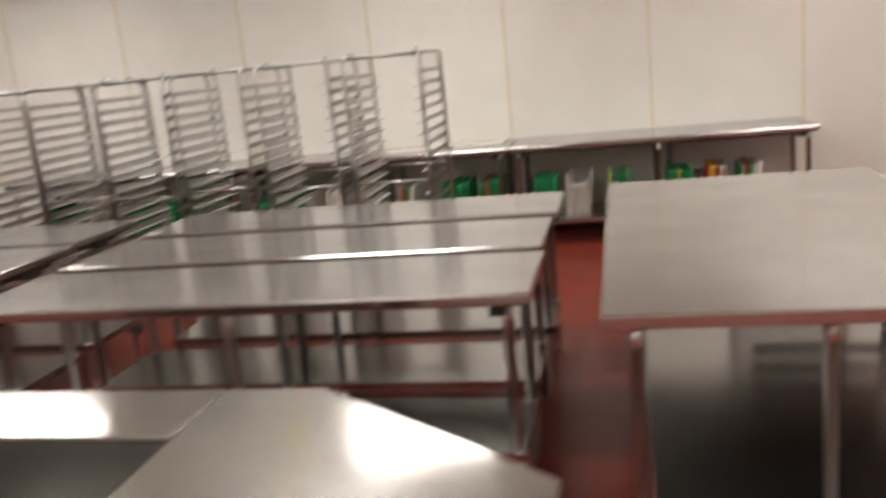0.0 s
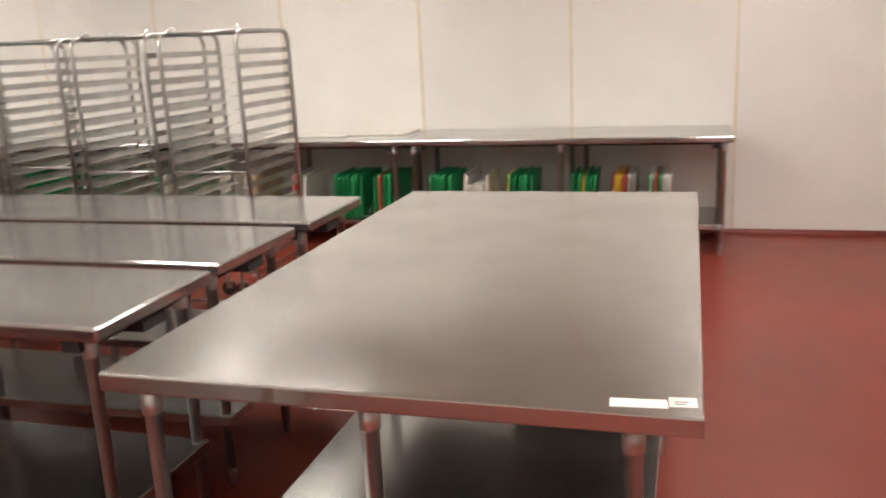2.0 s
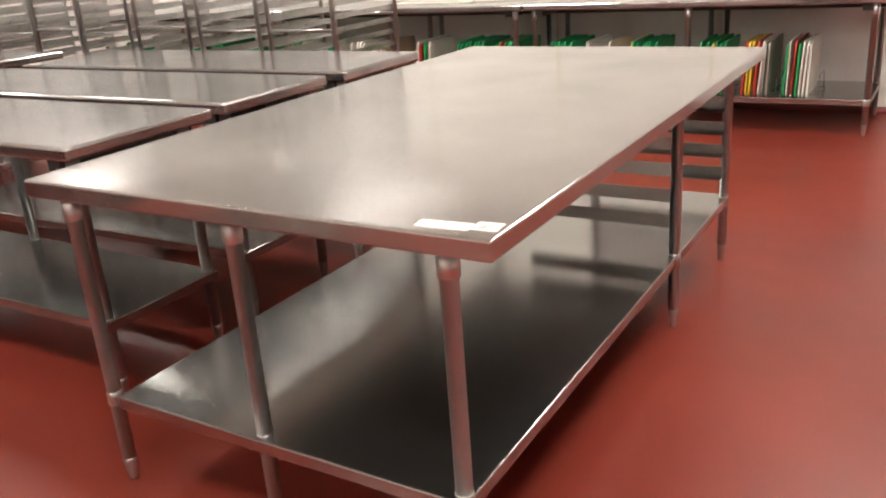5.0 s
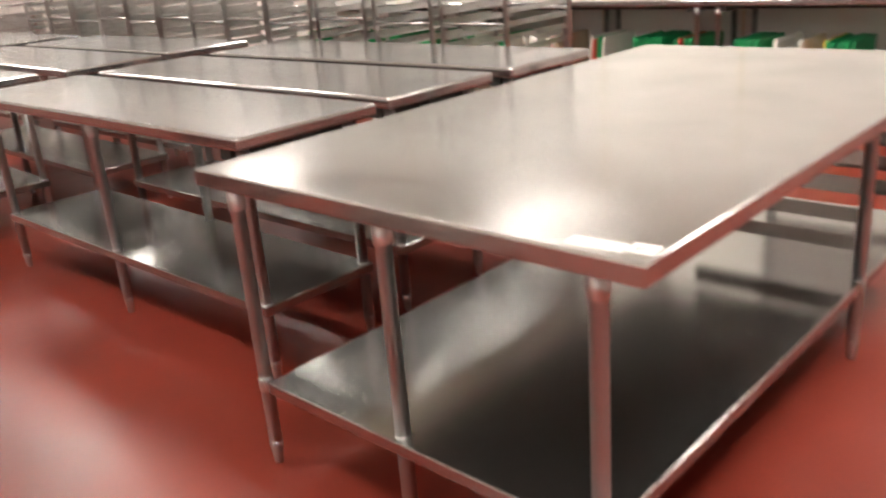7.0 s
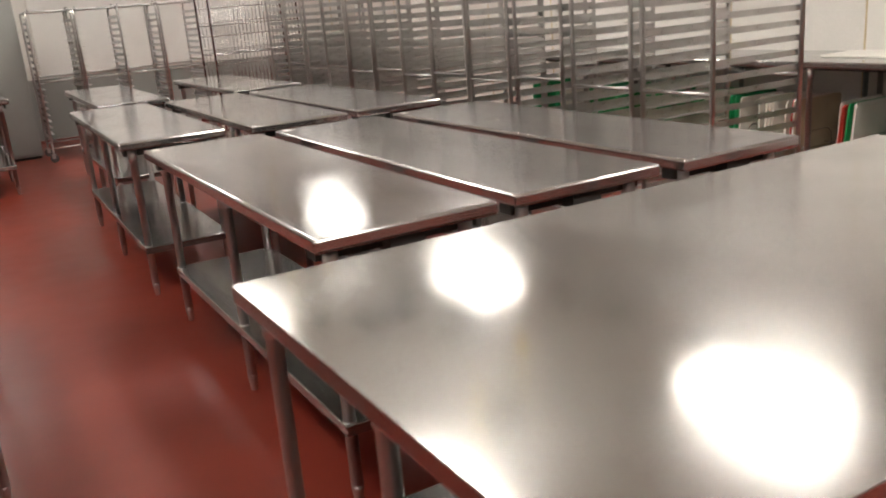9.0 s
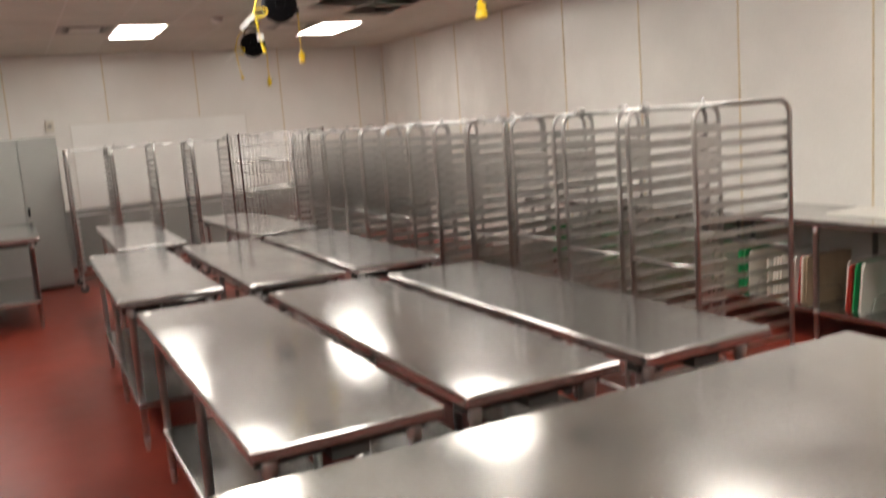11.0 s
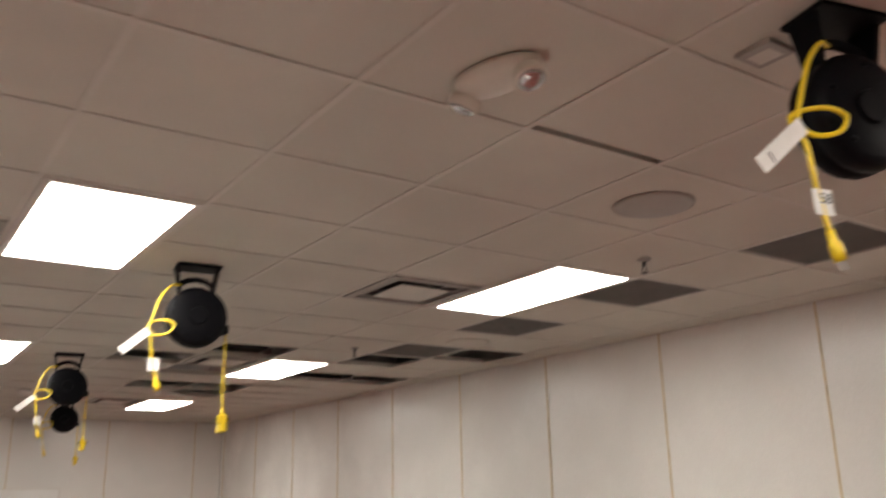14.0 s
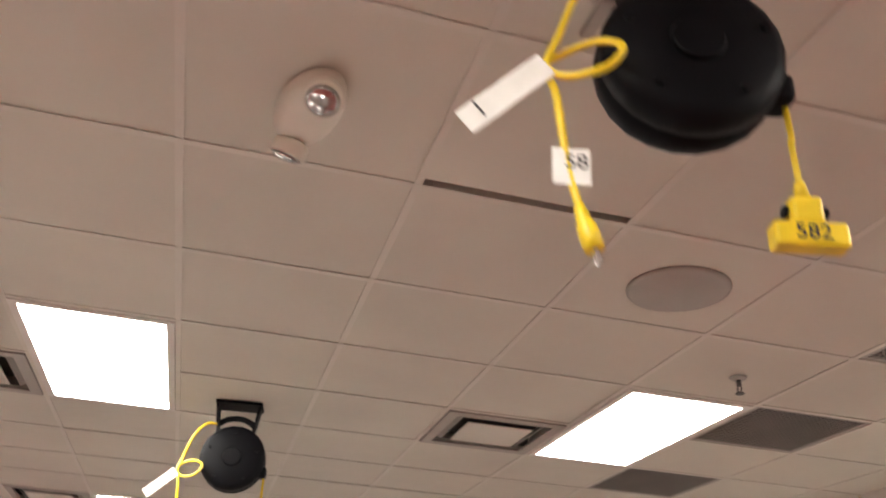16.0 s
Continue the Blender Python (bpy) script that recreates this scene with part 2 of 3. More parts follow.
structure("baseboard_north", cove(WEST, NORTH + 0.011, EAST, NORTH + 0.011, 0, -1), BASE_RED, "dark red coved floor base", "baseboard")
structure("baseboard_west", cove(WEST - 0.011, SOUTH, WEST - 0.011, NORTH, 1, 0), BASE_RED, "dark red coved floor base", "baseboard")

# ceiling grid: cells by column and row from the corner (GX, GY)
# Row -10 is unseen: two troffers added to brighten the legs and south-facing edges.
LIGHTS = [(-4 + 6 * k, j) for k in (-2, -1, 0, 1) for j in (-10, -6, -2, 2) if j > -10 or k >= 0]     # west cell of the pair
VENTS = [(-4, -3), (-4, 1), (-9, -3), (-9, 1), (-15, -3), (-15, 1)]
PERFS = [(-3, 3), (-5, 3), (-1, 3), (-7, 3)]
HOLES = [(-9, 0), (-10, 1), (-8, 1), (-12, 1), (-13, 2), (-12, 2), (-8, 3), (-7, 4), (-10, 3), (-10, 4)]
taken = set(VENTS + PERFS + HOLES) | {c for i, j in LIGHTS for c in ((i, j), (i + 1, j))}
bm = bmesh.new()
for i in range(-20, 11):
    for j in range(-13, 6):
        x0, y0 = max(WEST, GX + PITCH * i), max(SOUTH, GY + PITCH * j)
        x1, y1 = min(EAST, GX + PITCH * (i + 1)), min(NORTH, GY + PITCH * (j + 1))
        if (i, j) in taken or x1 - x0 < 0.03 or y1 - y0 < 0.03:
            continue
        z = CEIL + 0.0042 + 0.0015 * random.random()
        s = 0.016 if (i, j) == (0, 0) else 0.0
        box(bm, x0 + 0.005 + s * 2, y0 + 0.005, z, x1 - 0.005 + s * 0.6, y1 - 0.005, z + 0.016)
tiles = len(bm.faces)
for i in range(-19, 10):
    x = GX + PITCH * i
    box(bm, x - 0.011, SOUTH, CEIL, x + 0.011, NORTH, CEIL + 0.003)
    box(bm, x - 0.002, SOUTH, CEIL + 0.003, x + 0.002, NORTH, CEIL + 0.04)
for j in range(-12, 6):
    y = GY + PITCH * j
    box(bm, WEST, y - 0.011, CEIL + 0.0006, EAST, y + 0.011, CEIL + 0.0036)
ceiling = structure("ceiling", bm, TILE, "suspended ceiling of stained beige tiles, some missing", "ceiling")
ceiling.data.materials.append(GRID)
for f in ceiling.data.polygons:
    f.material_index = int(f.index >= tiles)


def cell(i, j, w=1):
    return GX + PITCH * i, GY + PITCH * j, GX + PITCH * (i + w), GY + PITCH * (j + 1)


def frame_ring(bm, x0, y0, x1, y1, w, z0, z1):
    box(bm, x0, y0, z0, x1, y0 + w, z1)
    box(bm, x0, y1 - w, z0, x1, y1, z1)
    box(bm, x0, y0 + w, z0, x0 + w, y1 - w, z1)
    box(bm, x1 - w, y0 + w, z0, x1, y1 - w, z1)
    return bm


def troffer(i, j):
    x0, y0, x1, y1 = cell(i, j, 2)
    hx, hy = PITCH - 0.012, PITCH / 2 - 0.012
    t = thing("ceiling_light", ((x0 + x1) / 2, (y0 + y1) / 2, CEIL - 0.006), "lit flat fluorescent troffer set in the ceiling grid", "ceiling light", "troffers")
    part("diffuser", bm_box(-hx + 0.031, -hy + 0.031, 0.001, hx - 0.031, hy - 0.031, 0.006), GLOW, t, "glowing white diffuser")
    part("frame", frame_ring(bmesh.new(), -hx, -hy, hx, hy, 0.031, 0, 0.05), WHITE_METAL, t)
    part("housing", bm_box(-hx, -hy, 0.05, hx, hy, 0.10), WHITE_METAL, t)
    return t


first = troffer(*LIGHTS[0])
for i, j in LIGHTS[1:]:
    x0, y0, x1, y1 = cell(i, j, 2)
    copy_thing(first, pose((x0 + x1) / 2, (y0 + y1) / 2, CEIL - 0.006))


def diffuser_vent(i, j):
    x0, y0, x1, y1 = cell(i, j)
    v = thing("ceiling_vent", ((x0 + x1) / 2, (y0 + y1) / 2, CEIL - 0.008), "square stepped metal air diffuser in the ceiling", "air vent", "ceiling air diffusers")
    h = PITCH / 2 - 0.014
    part("frame", frame_ring(bmesh.new(), -h, -h, h, h, 0.05, 0, 0.012), VENT_METAL, v)
    for w, z in ((0.25, 0.03),):
        bm = bmesh.new()
        ring = []
        for r, zz in ((w, z + 0.03), (w - 0.045, z - 0.02), (w - 0.05, z - 0.02), (w - 0.006, z + 0.032)):
            ring.append([bm.verts.new(p) for p in ((-r, -r, zz), (r, -r, zz), (r, r, zz), (-r, r, zz))])
        for a, b in zip(ring, ring[1:]):
            for q in range(4):
                bm.faces.new((a[q], a[(q + 1) % 4], b[(q + 1) % 4], b[q]))
        part("louvre", bm, VENT_METAL, v)
    part("centre_plate", bm_box(-0.165, -0.165, -0.004, 0.165, 0.165, 0.003, bevel=0.002), GRID, v, "pale centre plate")
    part("duct_box", bm_box(-h, -h, 0.09, h, h, 0.2), DARK, v)
    return v


first = diffuser_vent(*VENTS[0])
for i, j in VENTS[1:]:
    x0, y0, x1, y1 = cell(i, j)
    copy_thing(first, pose((x0 + x1) / 2, (y0 + y1) / 2, CEIL - 0.008))


def return_grille(i, j):
    x0, y0, x1, y1 = cell(i, j)
    g = thing("return_grille", ((x0 + x1) / 2, (y0 + y1) / 2, CEIL + 0.004), "dark grey perforated return-air grille tile", "air vent", "return grilles")
    h = PITCH / 2 - 0.012
    part("frame", frame_ring(bmesh.new(), -h, -h, h, h, 0.02, 0, 0.012), VENT_METAL, g)
    bm = bmesh.new()
    n = 22
    for q in range(n):
        u = -h + 0.02 + (2 * h - 0.04) * (q + 0.5) / n
        box(bm, u - 0.004, -h + 0.02, 0.002, u + 0.004, h - 0.02, 0.012)
        box(bm, -h + 0.02, u - 0.004, 0.003, h - 0.02, u + 0.004, 0.011)
    tagged(part("egg_crate", bm, PERF, g), kind="stuff")
    part("backing", bm_box(-h, -h, 0.05, h, h, 0.06), DARK, g)
    return g


first = return_grille(*PERFS[0])
for i, j in PERFS[1:]:
    x0, y0, x1, y1 = cell(i, j)
    copy_thing(first, pose((x0 + x1) / 2, (y0 + y1) / 2, CEIL + 0.004))

# ducts glimpsed through the missing tiles
for x, y0, y1, z in ((-5.55, 2.2, 5.6, 3.34), (-7.1, 2.4, 5.6, 3.42)):
    d = thing("air_duct", (x, 0, z), "galvanised duct hung above the open ceiling", "duct")
    bm = lathe(bmesh.new(), [(0.12, y0), (0.12, y1)], axis="y", sides=20)
    for q in range(6):
        lathe(bm, [(0.126, y0 + 0.3 + q * 0.55), (0.126, y0 + 0.33 + q * 0.55)], axis="y", sides=20)
    part("duct_tube", bm, DUCT, d)
    for y in (y0 + 0.4, y1 - 0.6):
        part("hanger", tube(bmesh.new(), [(0, y, 0.1), (0, y, TOP - z)], 0.008, 6), DUCT, d)


# ---- tables ----
def leg_mesh(h, r=0.0205):
    return mesh_of("leg", lathe(bmesh.new(), [(r, 0.06), (r, h - 0.075), (r + 0.002, h - 0.075), (r + 0.0045, h - 0.07), (r + 0.0045, h - 0.004)], sides=16), STEEL_LEG)


FOOT = mesh_of("bullet_foot", lathe(bmesh.new(), [(0.009, 0), (0.014, 0.004), (0.0185, 0.055), (0.0206, 0.06), (0.0207, 0.075)], sides=14), STEEL_LEG)


CLAMP = mesh_of("shelf_clamp", lathe(bmesh.new(), [(0.0212, -0.040), (0.0228, -0.038), (0.0228, 0.001), (0.0212, 0.003)], sides=14), STEEL_LEG)


def slab_top(w, d, z, t, edge, lip=0.05):
    """A steel top with a turned-down edge."""
    bm = bm_box(-w / 2, -d / 2, z - lip, w / 2, d / 2, z, bevel=edge, seg=4)
    return bm


def work_table(x0, y0, x1, y1, z, legs, label, shelf_z=0.27, edge=0.008, group="", mat=None, shelf=None, turn=0.0, sticker=True):
    w, d = x1 - x0, y1 - y0
    cx, cy = (x0 + x1) / 2, (y0 + y1) / 2
    t = thing("work_table", (cx, cy, 0), label, "table", group)
    t.rotation_euler = (0, 0, radians(turn))
    part("tabletop", slab_top(w, d, z, 0.022, edge, 0.046), mat or STEEL_LONG, t)
    long_x = w > d
    bm = bmesh.new()
    if long_x:
        box(bm, -w / 2 + 0.03, -0.06, z - 0.10, w / 2 - 0.03, 0.06, z - 0.0487)
        for s in (-1, 1):
            box(bm, s * (w / 2 - 0.12) - 0.03, -d / 2 + 0.03, z - 0.09, s * (w / 2 - 0.12) + 0.03, d / 2 - 0.03, z - 0.0487)
    else:
        for s in (-0.25, 0.25):
            box(bm, s * w - 0.05, -d / 2 + 0.45, z - 0.08, s * w + 0.05, d / 2 - 0.3, z - 0.0487)
    # Stiffeners and underside sheet carry the near-black tone that deepens the shade.
    part("stiffener", bm, SEALANT_SHADE, t)
    part("underside", bm_box(-w / 2 + 0.02, -d / 2 + 0.02, z - 0.0485, w / 2 - 0.02, d / 2 - 0.02, z - 0.0462), SEALANT_SHADE, t, "dark coated underside, near black to deepen the shade below")
    me = leg_mesh(z - 0.044)
    clamp = CLAMP
    for x, y in legs:
        o = share("leg", me, t, (x - cx, y - cy, 0))
        share("bullet_foot", FOOT, o)
        share("shelf_clamp", clamp, o, (0, 0, shelf_z))
    sx0, sy0, sx1, sy1 = shelf or (x0 + 0.06, y0 + 0.05, x1 - 0.06, y1 - 0.05)
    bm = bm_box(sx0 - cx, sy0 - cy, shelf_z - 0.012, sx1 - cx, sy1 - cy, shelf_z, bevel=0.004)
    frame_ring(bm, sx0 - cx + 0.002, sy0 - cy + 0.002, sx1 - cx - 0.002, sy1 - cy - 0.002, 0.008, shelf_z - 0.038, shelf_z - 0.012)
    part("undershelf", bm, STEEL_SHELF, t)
    return t


# the large island table
T0W, T0D = 1.383, 2.455
legs = [(0.10, 0.055), (0.66, 0.07), (1.245, 0.07), (1.255, 1.64), (1.255, 2.385), (0.13, 1.64), (0.13, 2.385), (0.66, 2.385)]
island = work_table(0, 0, T0W, T0D, 0.93, legs, "large stainless steel prep table with undershelf and tray slides", 0.295, 0.006, mat=STEEL, shelf=(0.135, 0.035, 1.27, 2.42))
for y in (1.665, 2.36):
    for q in range(5):
        z = 0.385 + 0.098 * q
        s = 1 if y < 2 else -1
        bm = bm_box(0.66 - T0W / 2, y - T0D / 2 - 0.001, z, 1.25 - T0W / 2, y - T0D / 2 + 0.001, z + 0.05)
        box(bm, 0.66 - T0W / 2, y - T0D / 2, z, 1.25 - T0W / 2, y - T0D / 2 + s * 0.035, z + 0.002)
        part("tray_slide", bm, STEEL_SHELF, island, "bent steel tray slide")


def sticker(x, y, w, d, z, turn, label, lines=0):
    s = thing("label_sticker", (x, y, z), label, "sticker")
    s.rotation_euler = (0, 0, radians(turn))
    part("paper", bm_box(-w / 2, -d / 2, 0, w / 2, d / 2, 0.0012), PAPER, s)
    for q in range(lines):
        part("print_bar", bm_box(-w * 0.3, -d * 0.3 + d * 0.25 * q, 0.0012, w * (0.1 + 0.1 * (q % 2)), -d * 0.3 + d * 0.25 * q + 0.004, 0.0016), INK, s)


sticker(1.255, 0.05, 0.115, 0.04, 0.93, 4, "long blank white label stuck on the steel table corner")
sticker(1.342, 0.068, 0.055, 0.045, 0.93, 4, "small white label with faint print on the steel table", 2)

ROW = [  # x0, y0, x1, y1, turn
    (-2.575, 0.309, -0.245, 0.929, 0), (-2.57, 1.011, -0.263, 1.633, 0), (-2.56, 1.728, -0.24, 2.342, 0),
    (-5.36, 0.275, -2.98, 0.875, -0.8), (-5.21, 0.995, -2.885, 1.605, -0.6), (-5.15, 1.68, -2.93, 2.29, -0.6),
    (-8.05, 0.56, -5.57, 1.14, -0.8), (-7.75, 1.66, -5.45, 2.28, 0)]
for x0, y0, x1, y1, turn in ROW:
    lg = [(x, y) for x in (x0 + 0.09, (x0 + x1) / 2, x1 - 0.09) for y in (y0 + 0.075, y1 - 0.075)]
    work_table(x0, y0, x1, y1, 0.922, lg, "long narrow stainless steel work table with undershelf", 0.30, 0.0105, "work tables in rows", turn=turn)
    sticker(x0 + 0.06, y0 + 0.05, 0.07, 0.035, 0.922, 0, "small white label on the steel table corner")

# table by the lockers, with a raised back
lg = [(x, y) for x in (-9.3, -8.4, -7.45) for y in (-0.85, -0.08)]
side = work_table(-9.4, -0.93, -7.36, 0.0, 0.95, lg, "stainless steel table standing near grey lockers", 0.30, 0.008)
part("backsplash", bm_box(-1.02, -0.465, 0.95, 1.02, -0.445, 1.05, bevel=0.006), STEEL_LONG, side)

# counter with a cut corner and a sink beside it
counter = thing("corner_counter", (0, 0, 0), "stainless steel counter with a cut-off corner beside a deep sink", "counter")
bm = bmesh.new()
outline = [(-0.972, -0.51), (-0.70, -0.51), (-0.06, -0.98), (-0.06, -1.75), (-0.972, -1.75)]
lo = [bm.verts.new((x, y, 0.89)) for x, y in outline]
hi = [bm.verts.new((x, y, 0.93)) for x, y in outline]
bm.faces.new(lo), bm.faces.new(hi)
for q in range(5):
    bm.faces.new((lo[q], lo[(q + 1) % 5], hi[(q + 1) % 5], hi[q]))
bmesh.ops.bevel(bm, geom=list(bm.edges), offset=0.005, segments=2, affect="EDGES")
part("worktop", bm, STEEL, counter)
me = leg_mesh(0.89)
for x, y in ((-0.85, -0.62), (-0.2, -1.15), (-0.2, -1.65), (-0.85, -1.65)):
    o = share("leg", me, counter, (x, y, 0))
    share("bullet_foot", FOOT, o)
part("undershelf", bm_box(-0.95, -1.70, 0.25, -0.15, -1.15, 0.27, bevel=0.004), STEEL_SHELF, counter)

sink = thing("sink_unit", (0, 0, 0), "stainless steel sink with a wide rim and deep basin", "sink")
bm = bm_box(-2.7, -0.80, 0.90, -0.976, -0.51, 0.93, bevel=0.006)
box(bm, -2.7, -1.75, 0.90, -0.976, -1.50, 0.93, bevel=0.006)
box(bm, -2.7, -1.4995, 0.90, -2.5, -0.8005, 0.93, bevel=0.006)
part("rim", bm, STEEL, sink)
bm = bmesh.new()
shell = []
for inset, z in ((0.04, 0.452), (0.012, 0.47), (0.012, 0.8995), (0.0, 0.8995), (0.0, 0.44)):
    shell.append([bm.verts.new(p) for p in ((-2.52 + inset, -1.52 + inset, z), (-0.98 - inset, -1.52 + inset, z), (-0.98 - inset, -0.78 - inset, z), (-2.52 + inset, -0.78 - inset, z))])
for a, b in zip(shell, shell[1:]):
    for q in range(4):
        bm.faces.new((a[q], a[(q + 1) % 4], b[(q + 1) % 4], b[q]))
bm.faces.new(shell[0]), bm.faces.new(shell[-1])
# The darker shelf steel paints in the darkness of the hollow.
part("basin", bm, STEEL_SHELF, sink, "deep steel basin, its shade put into a darker steel colour")
for x, y in ((-2.6, -0.6), (-1.08, -0.6), (-2.6, -1.65), (-1.08, -1.65)):
    o = share("leg", me, sink, (x, y, 0))
    share("bullet_foot", FOOT, o)

# tables along the panelled wall, on whose undershelves the cutting boards stand
WALL_TABLES = [(-0.868, 1.652), (-3.40, -0.885), (-5.93, -3.415)]
WTZ, WSZ = 0.905, 0.240
for k, (x0, x1) in enumerate(WALL_TABLES):
    y0, y1 = 4.85, 5.63
    lg = [(x, y) for x in (x0 + 0.075, (x0 + x1) / 2, x1 - 0.075) for y in (y0 + 0.055, y1 - 0.08)]
    lg += [((x0 + x1) / 2 + 0.12, y1 - 0.08)]
    work_table(x0, y0, x1, y1, WTZ - 0.002 * k, lg, "stainless steel table against the wall with boards underneath", WSZ, 0.0105, "tables along the wall", shelf=(x0 + 0.05, y0 + 0.05, x1 - 0.05, y1 - 0.03))


# ---- cutting boards ----
def board_mesh(h, d, t=0.0125):
    """A board with rounded corners and a grip slot, standing on its long edge."""
    bm = bmesh.new()
    r, pts = 0.03, []
    for cy, cz, a0 in ((d - r, r, -90), (d - r, h - r, 0), (r, h - r, 90), (r, r, 180)):
        for q in range(5):
            a = radians(a0 + 22.5 * q)
            pts.append((cy + r * math.cos(a), cz + r * math.sin(a)))
    a = [bm.verts.new((-t / 2, y, z)) for y, z in pts]
    b = [bm.verts.new((t / 2, y, z)) for y, z in pts]
    bm.faces.new(a), bm.faces.new(b)
    for q in range(len(pts)):
        bm.faces.new((a[q], a[(q + 1) % len(pts)], b[(q + 1) % len(pts)], b[q]))
    return bm


BOARDS = {c: [mesh_of("cutting_board", board_mesh(h, d), PLASTIC[c]) for h, d in ((0.375, 0.48), (0.36, 0.50), (0.30, 0.45))] for c in PLASTIC}
WORDS = {"g": "green", "r": "red", "y": "yellow", "w": "white", "t": "tan", "k": "grey"}


def wire_rack(x, w, y):
    r = thing("board_rack", (x, y, WSZ), "chrome wire rack holding cutting boards upright", "wire rack", "board racks")
    for yy in (0.06, 0.34):
        part("rail", tube(bmesh.new(), [(-0.03, yy, 0.018), (w + 0.05, yy, 0.018)], 0.004, 6), WIRE_METAL, r)
    n = max(2, int(w / 0.055))
    me_h = mesh_of("hoop", tube(bmesh.new(), [(0, 0.0, 0.0), (0, 0.0, 0.02), (0, 0.05, 0.022), (0, 0.07, 0.10), (0, 0.11, 0.14), (0, 0.29, 0.14), (0, 0.33, 0.10), (0, 0.34, 0.02), (0, 0.40, 0.018), (0, 0.40, 0.0)], 0.0028, 6), WIRE_METAL)
    for q in range(n + 1):
        share("hoop", me_h, r, (-0.022 + (w + 0.06) * q / n, 0, 0))


GROUPS = [  # first x, spacing, colours
    (-1.935, 0.026, "wrrgww"), (-1.51, 0.031, "gggggggg"), (-1.17, 0.027, "ggrgggg"), (-0.675, 0.026, "ggggggg"), (-0.415, 0.027, "wwWWWWWw"),
    (-0.045, 0.026, "yggggggg"), (0.465, 0.026, "gggyggg"), (0.775, 0.026, "ryyrwkk"), (1.045, 0.026, "gwrgwww"),
    (-2.62, 0.026, "wwwwww"), (-2.36, 0.026, "wrwtt"), (-2.92, 0.026, "ggggw"), (-3.28, 0.026, "ggggw"),
    (-3.86, 0.026, "gggggg"), (-4.3, 0.026, "ggggg"), (-4.72, 0.026, "gggggg"), (-5.2, 0.026, "ggggw"), (-5.6, 0.026, "ggg")]
for x, step, colours in GROUPS:
    wire_rack(x, step * len(colours), 4.91)
    lean = random.uniform(-1, 1)
    for q, c in enumerate(colours):
        col = WORDS[c.lower()]
        me_b = BOARDS[col][2 if c.isupper() else random.choice((0, 0, 1))]
        ob = new("cutting_board", me_b)
        ob.location = (x + step * q + random.uniform(-0.004, 0.004), 4.925 + random.uniform(-0.02, 0.03), WSZ + 0.001)
        ob.rotation_euler = (0, radians(3 + lean + random.uniform(-2, 2)), radians(random.uniform(-1.2, 1.2)))
        tagged(ob, f"{col} plastic cutting board stored upright in a wire rack", "cutting board", "stored cutting boards")

for x0, x1, y0, z, rz in ((-2.25, -1.5, 5.15, 0, 2), (-1.55, -0.97, 5.25, 0.0, -2)):
    ob = part("cutting_board", bm_box((x0 - x1) / 2, -0.2, 0, (x1 - x0) / 2, 0.2, 0.014, bevel=0.004), PLASTIC["white"])
    ob.location, ob.rotation_euler = ((x0 + x1) / 2, y0 + 0.2, WTZ), (0, 0, radians(rz))
    tagged(ob, "white plastic cutting board lying flat on the wall table", "cutting board")


# ---- sheet pan racks ----
RACK_H, RACK_W, RACK_D = 1.786, 0.50, 0.66


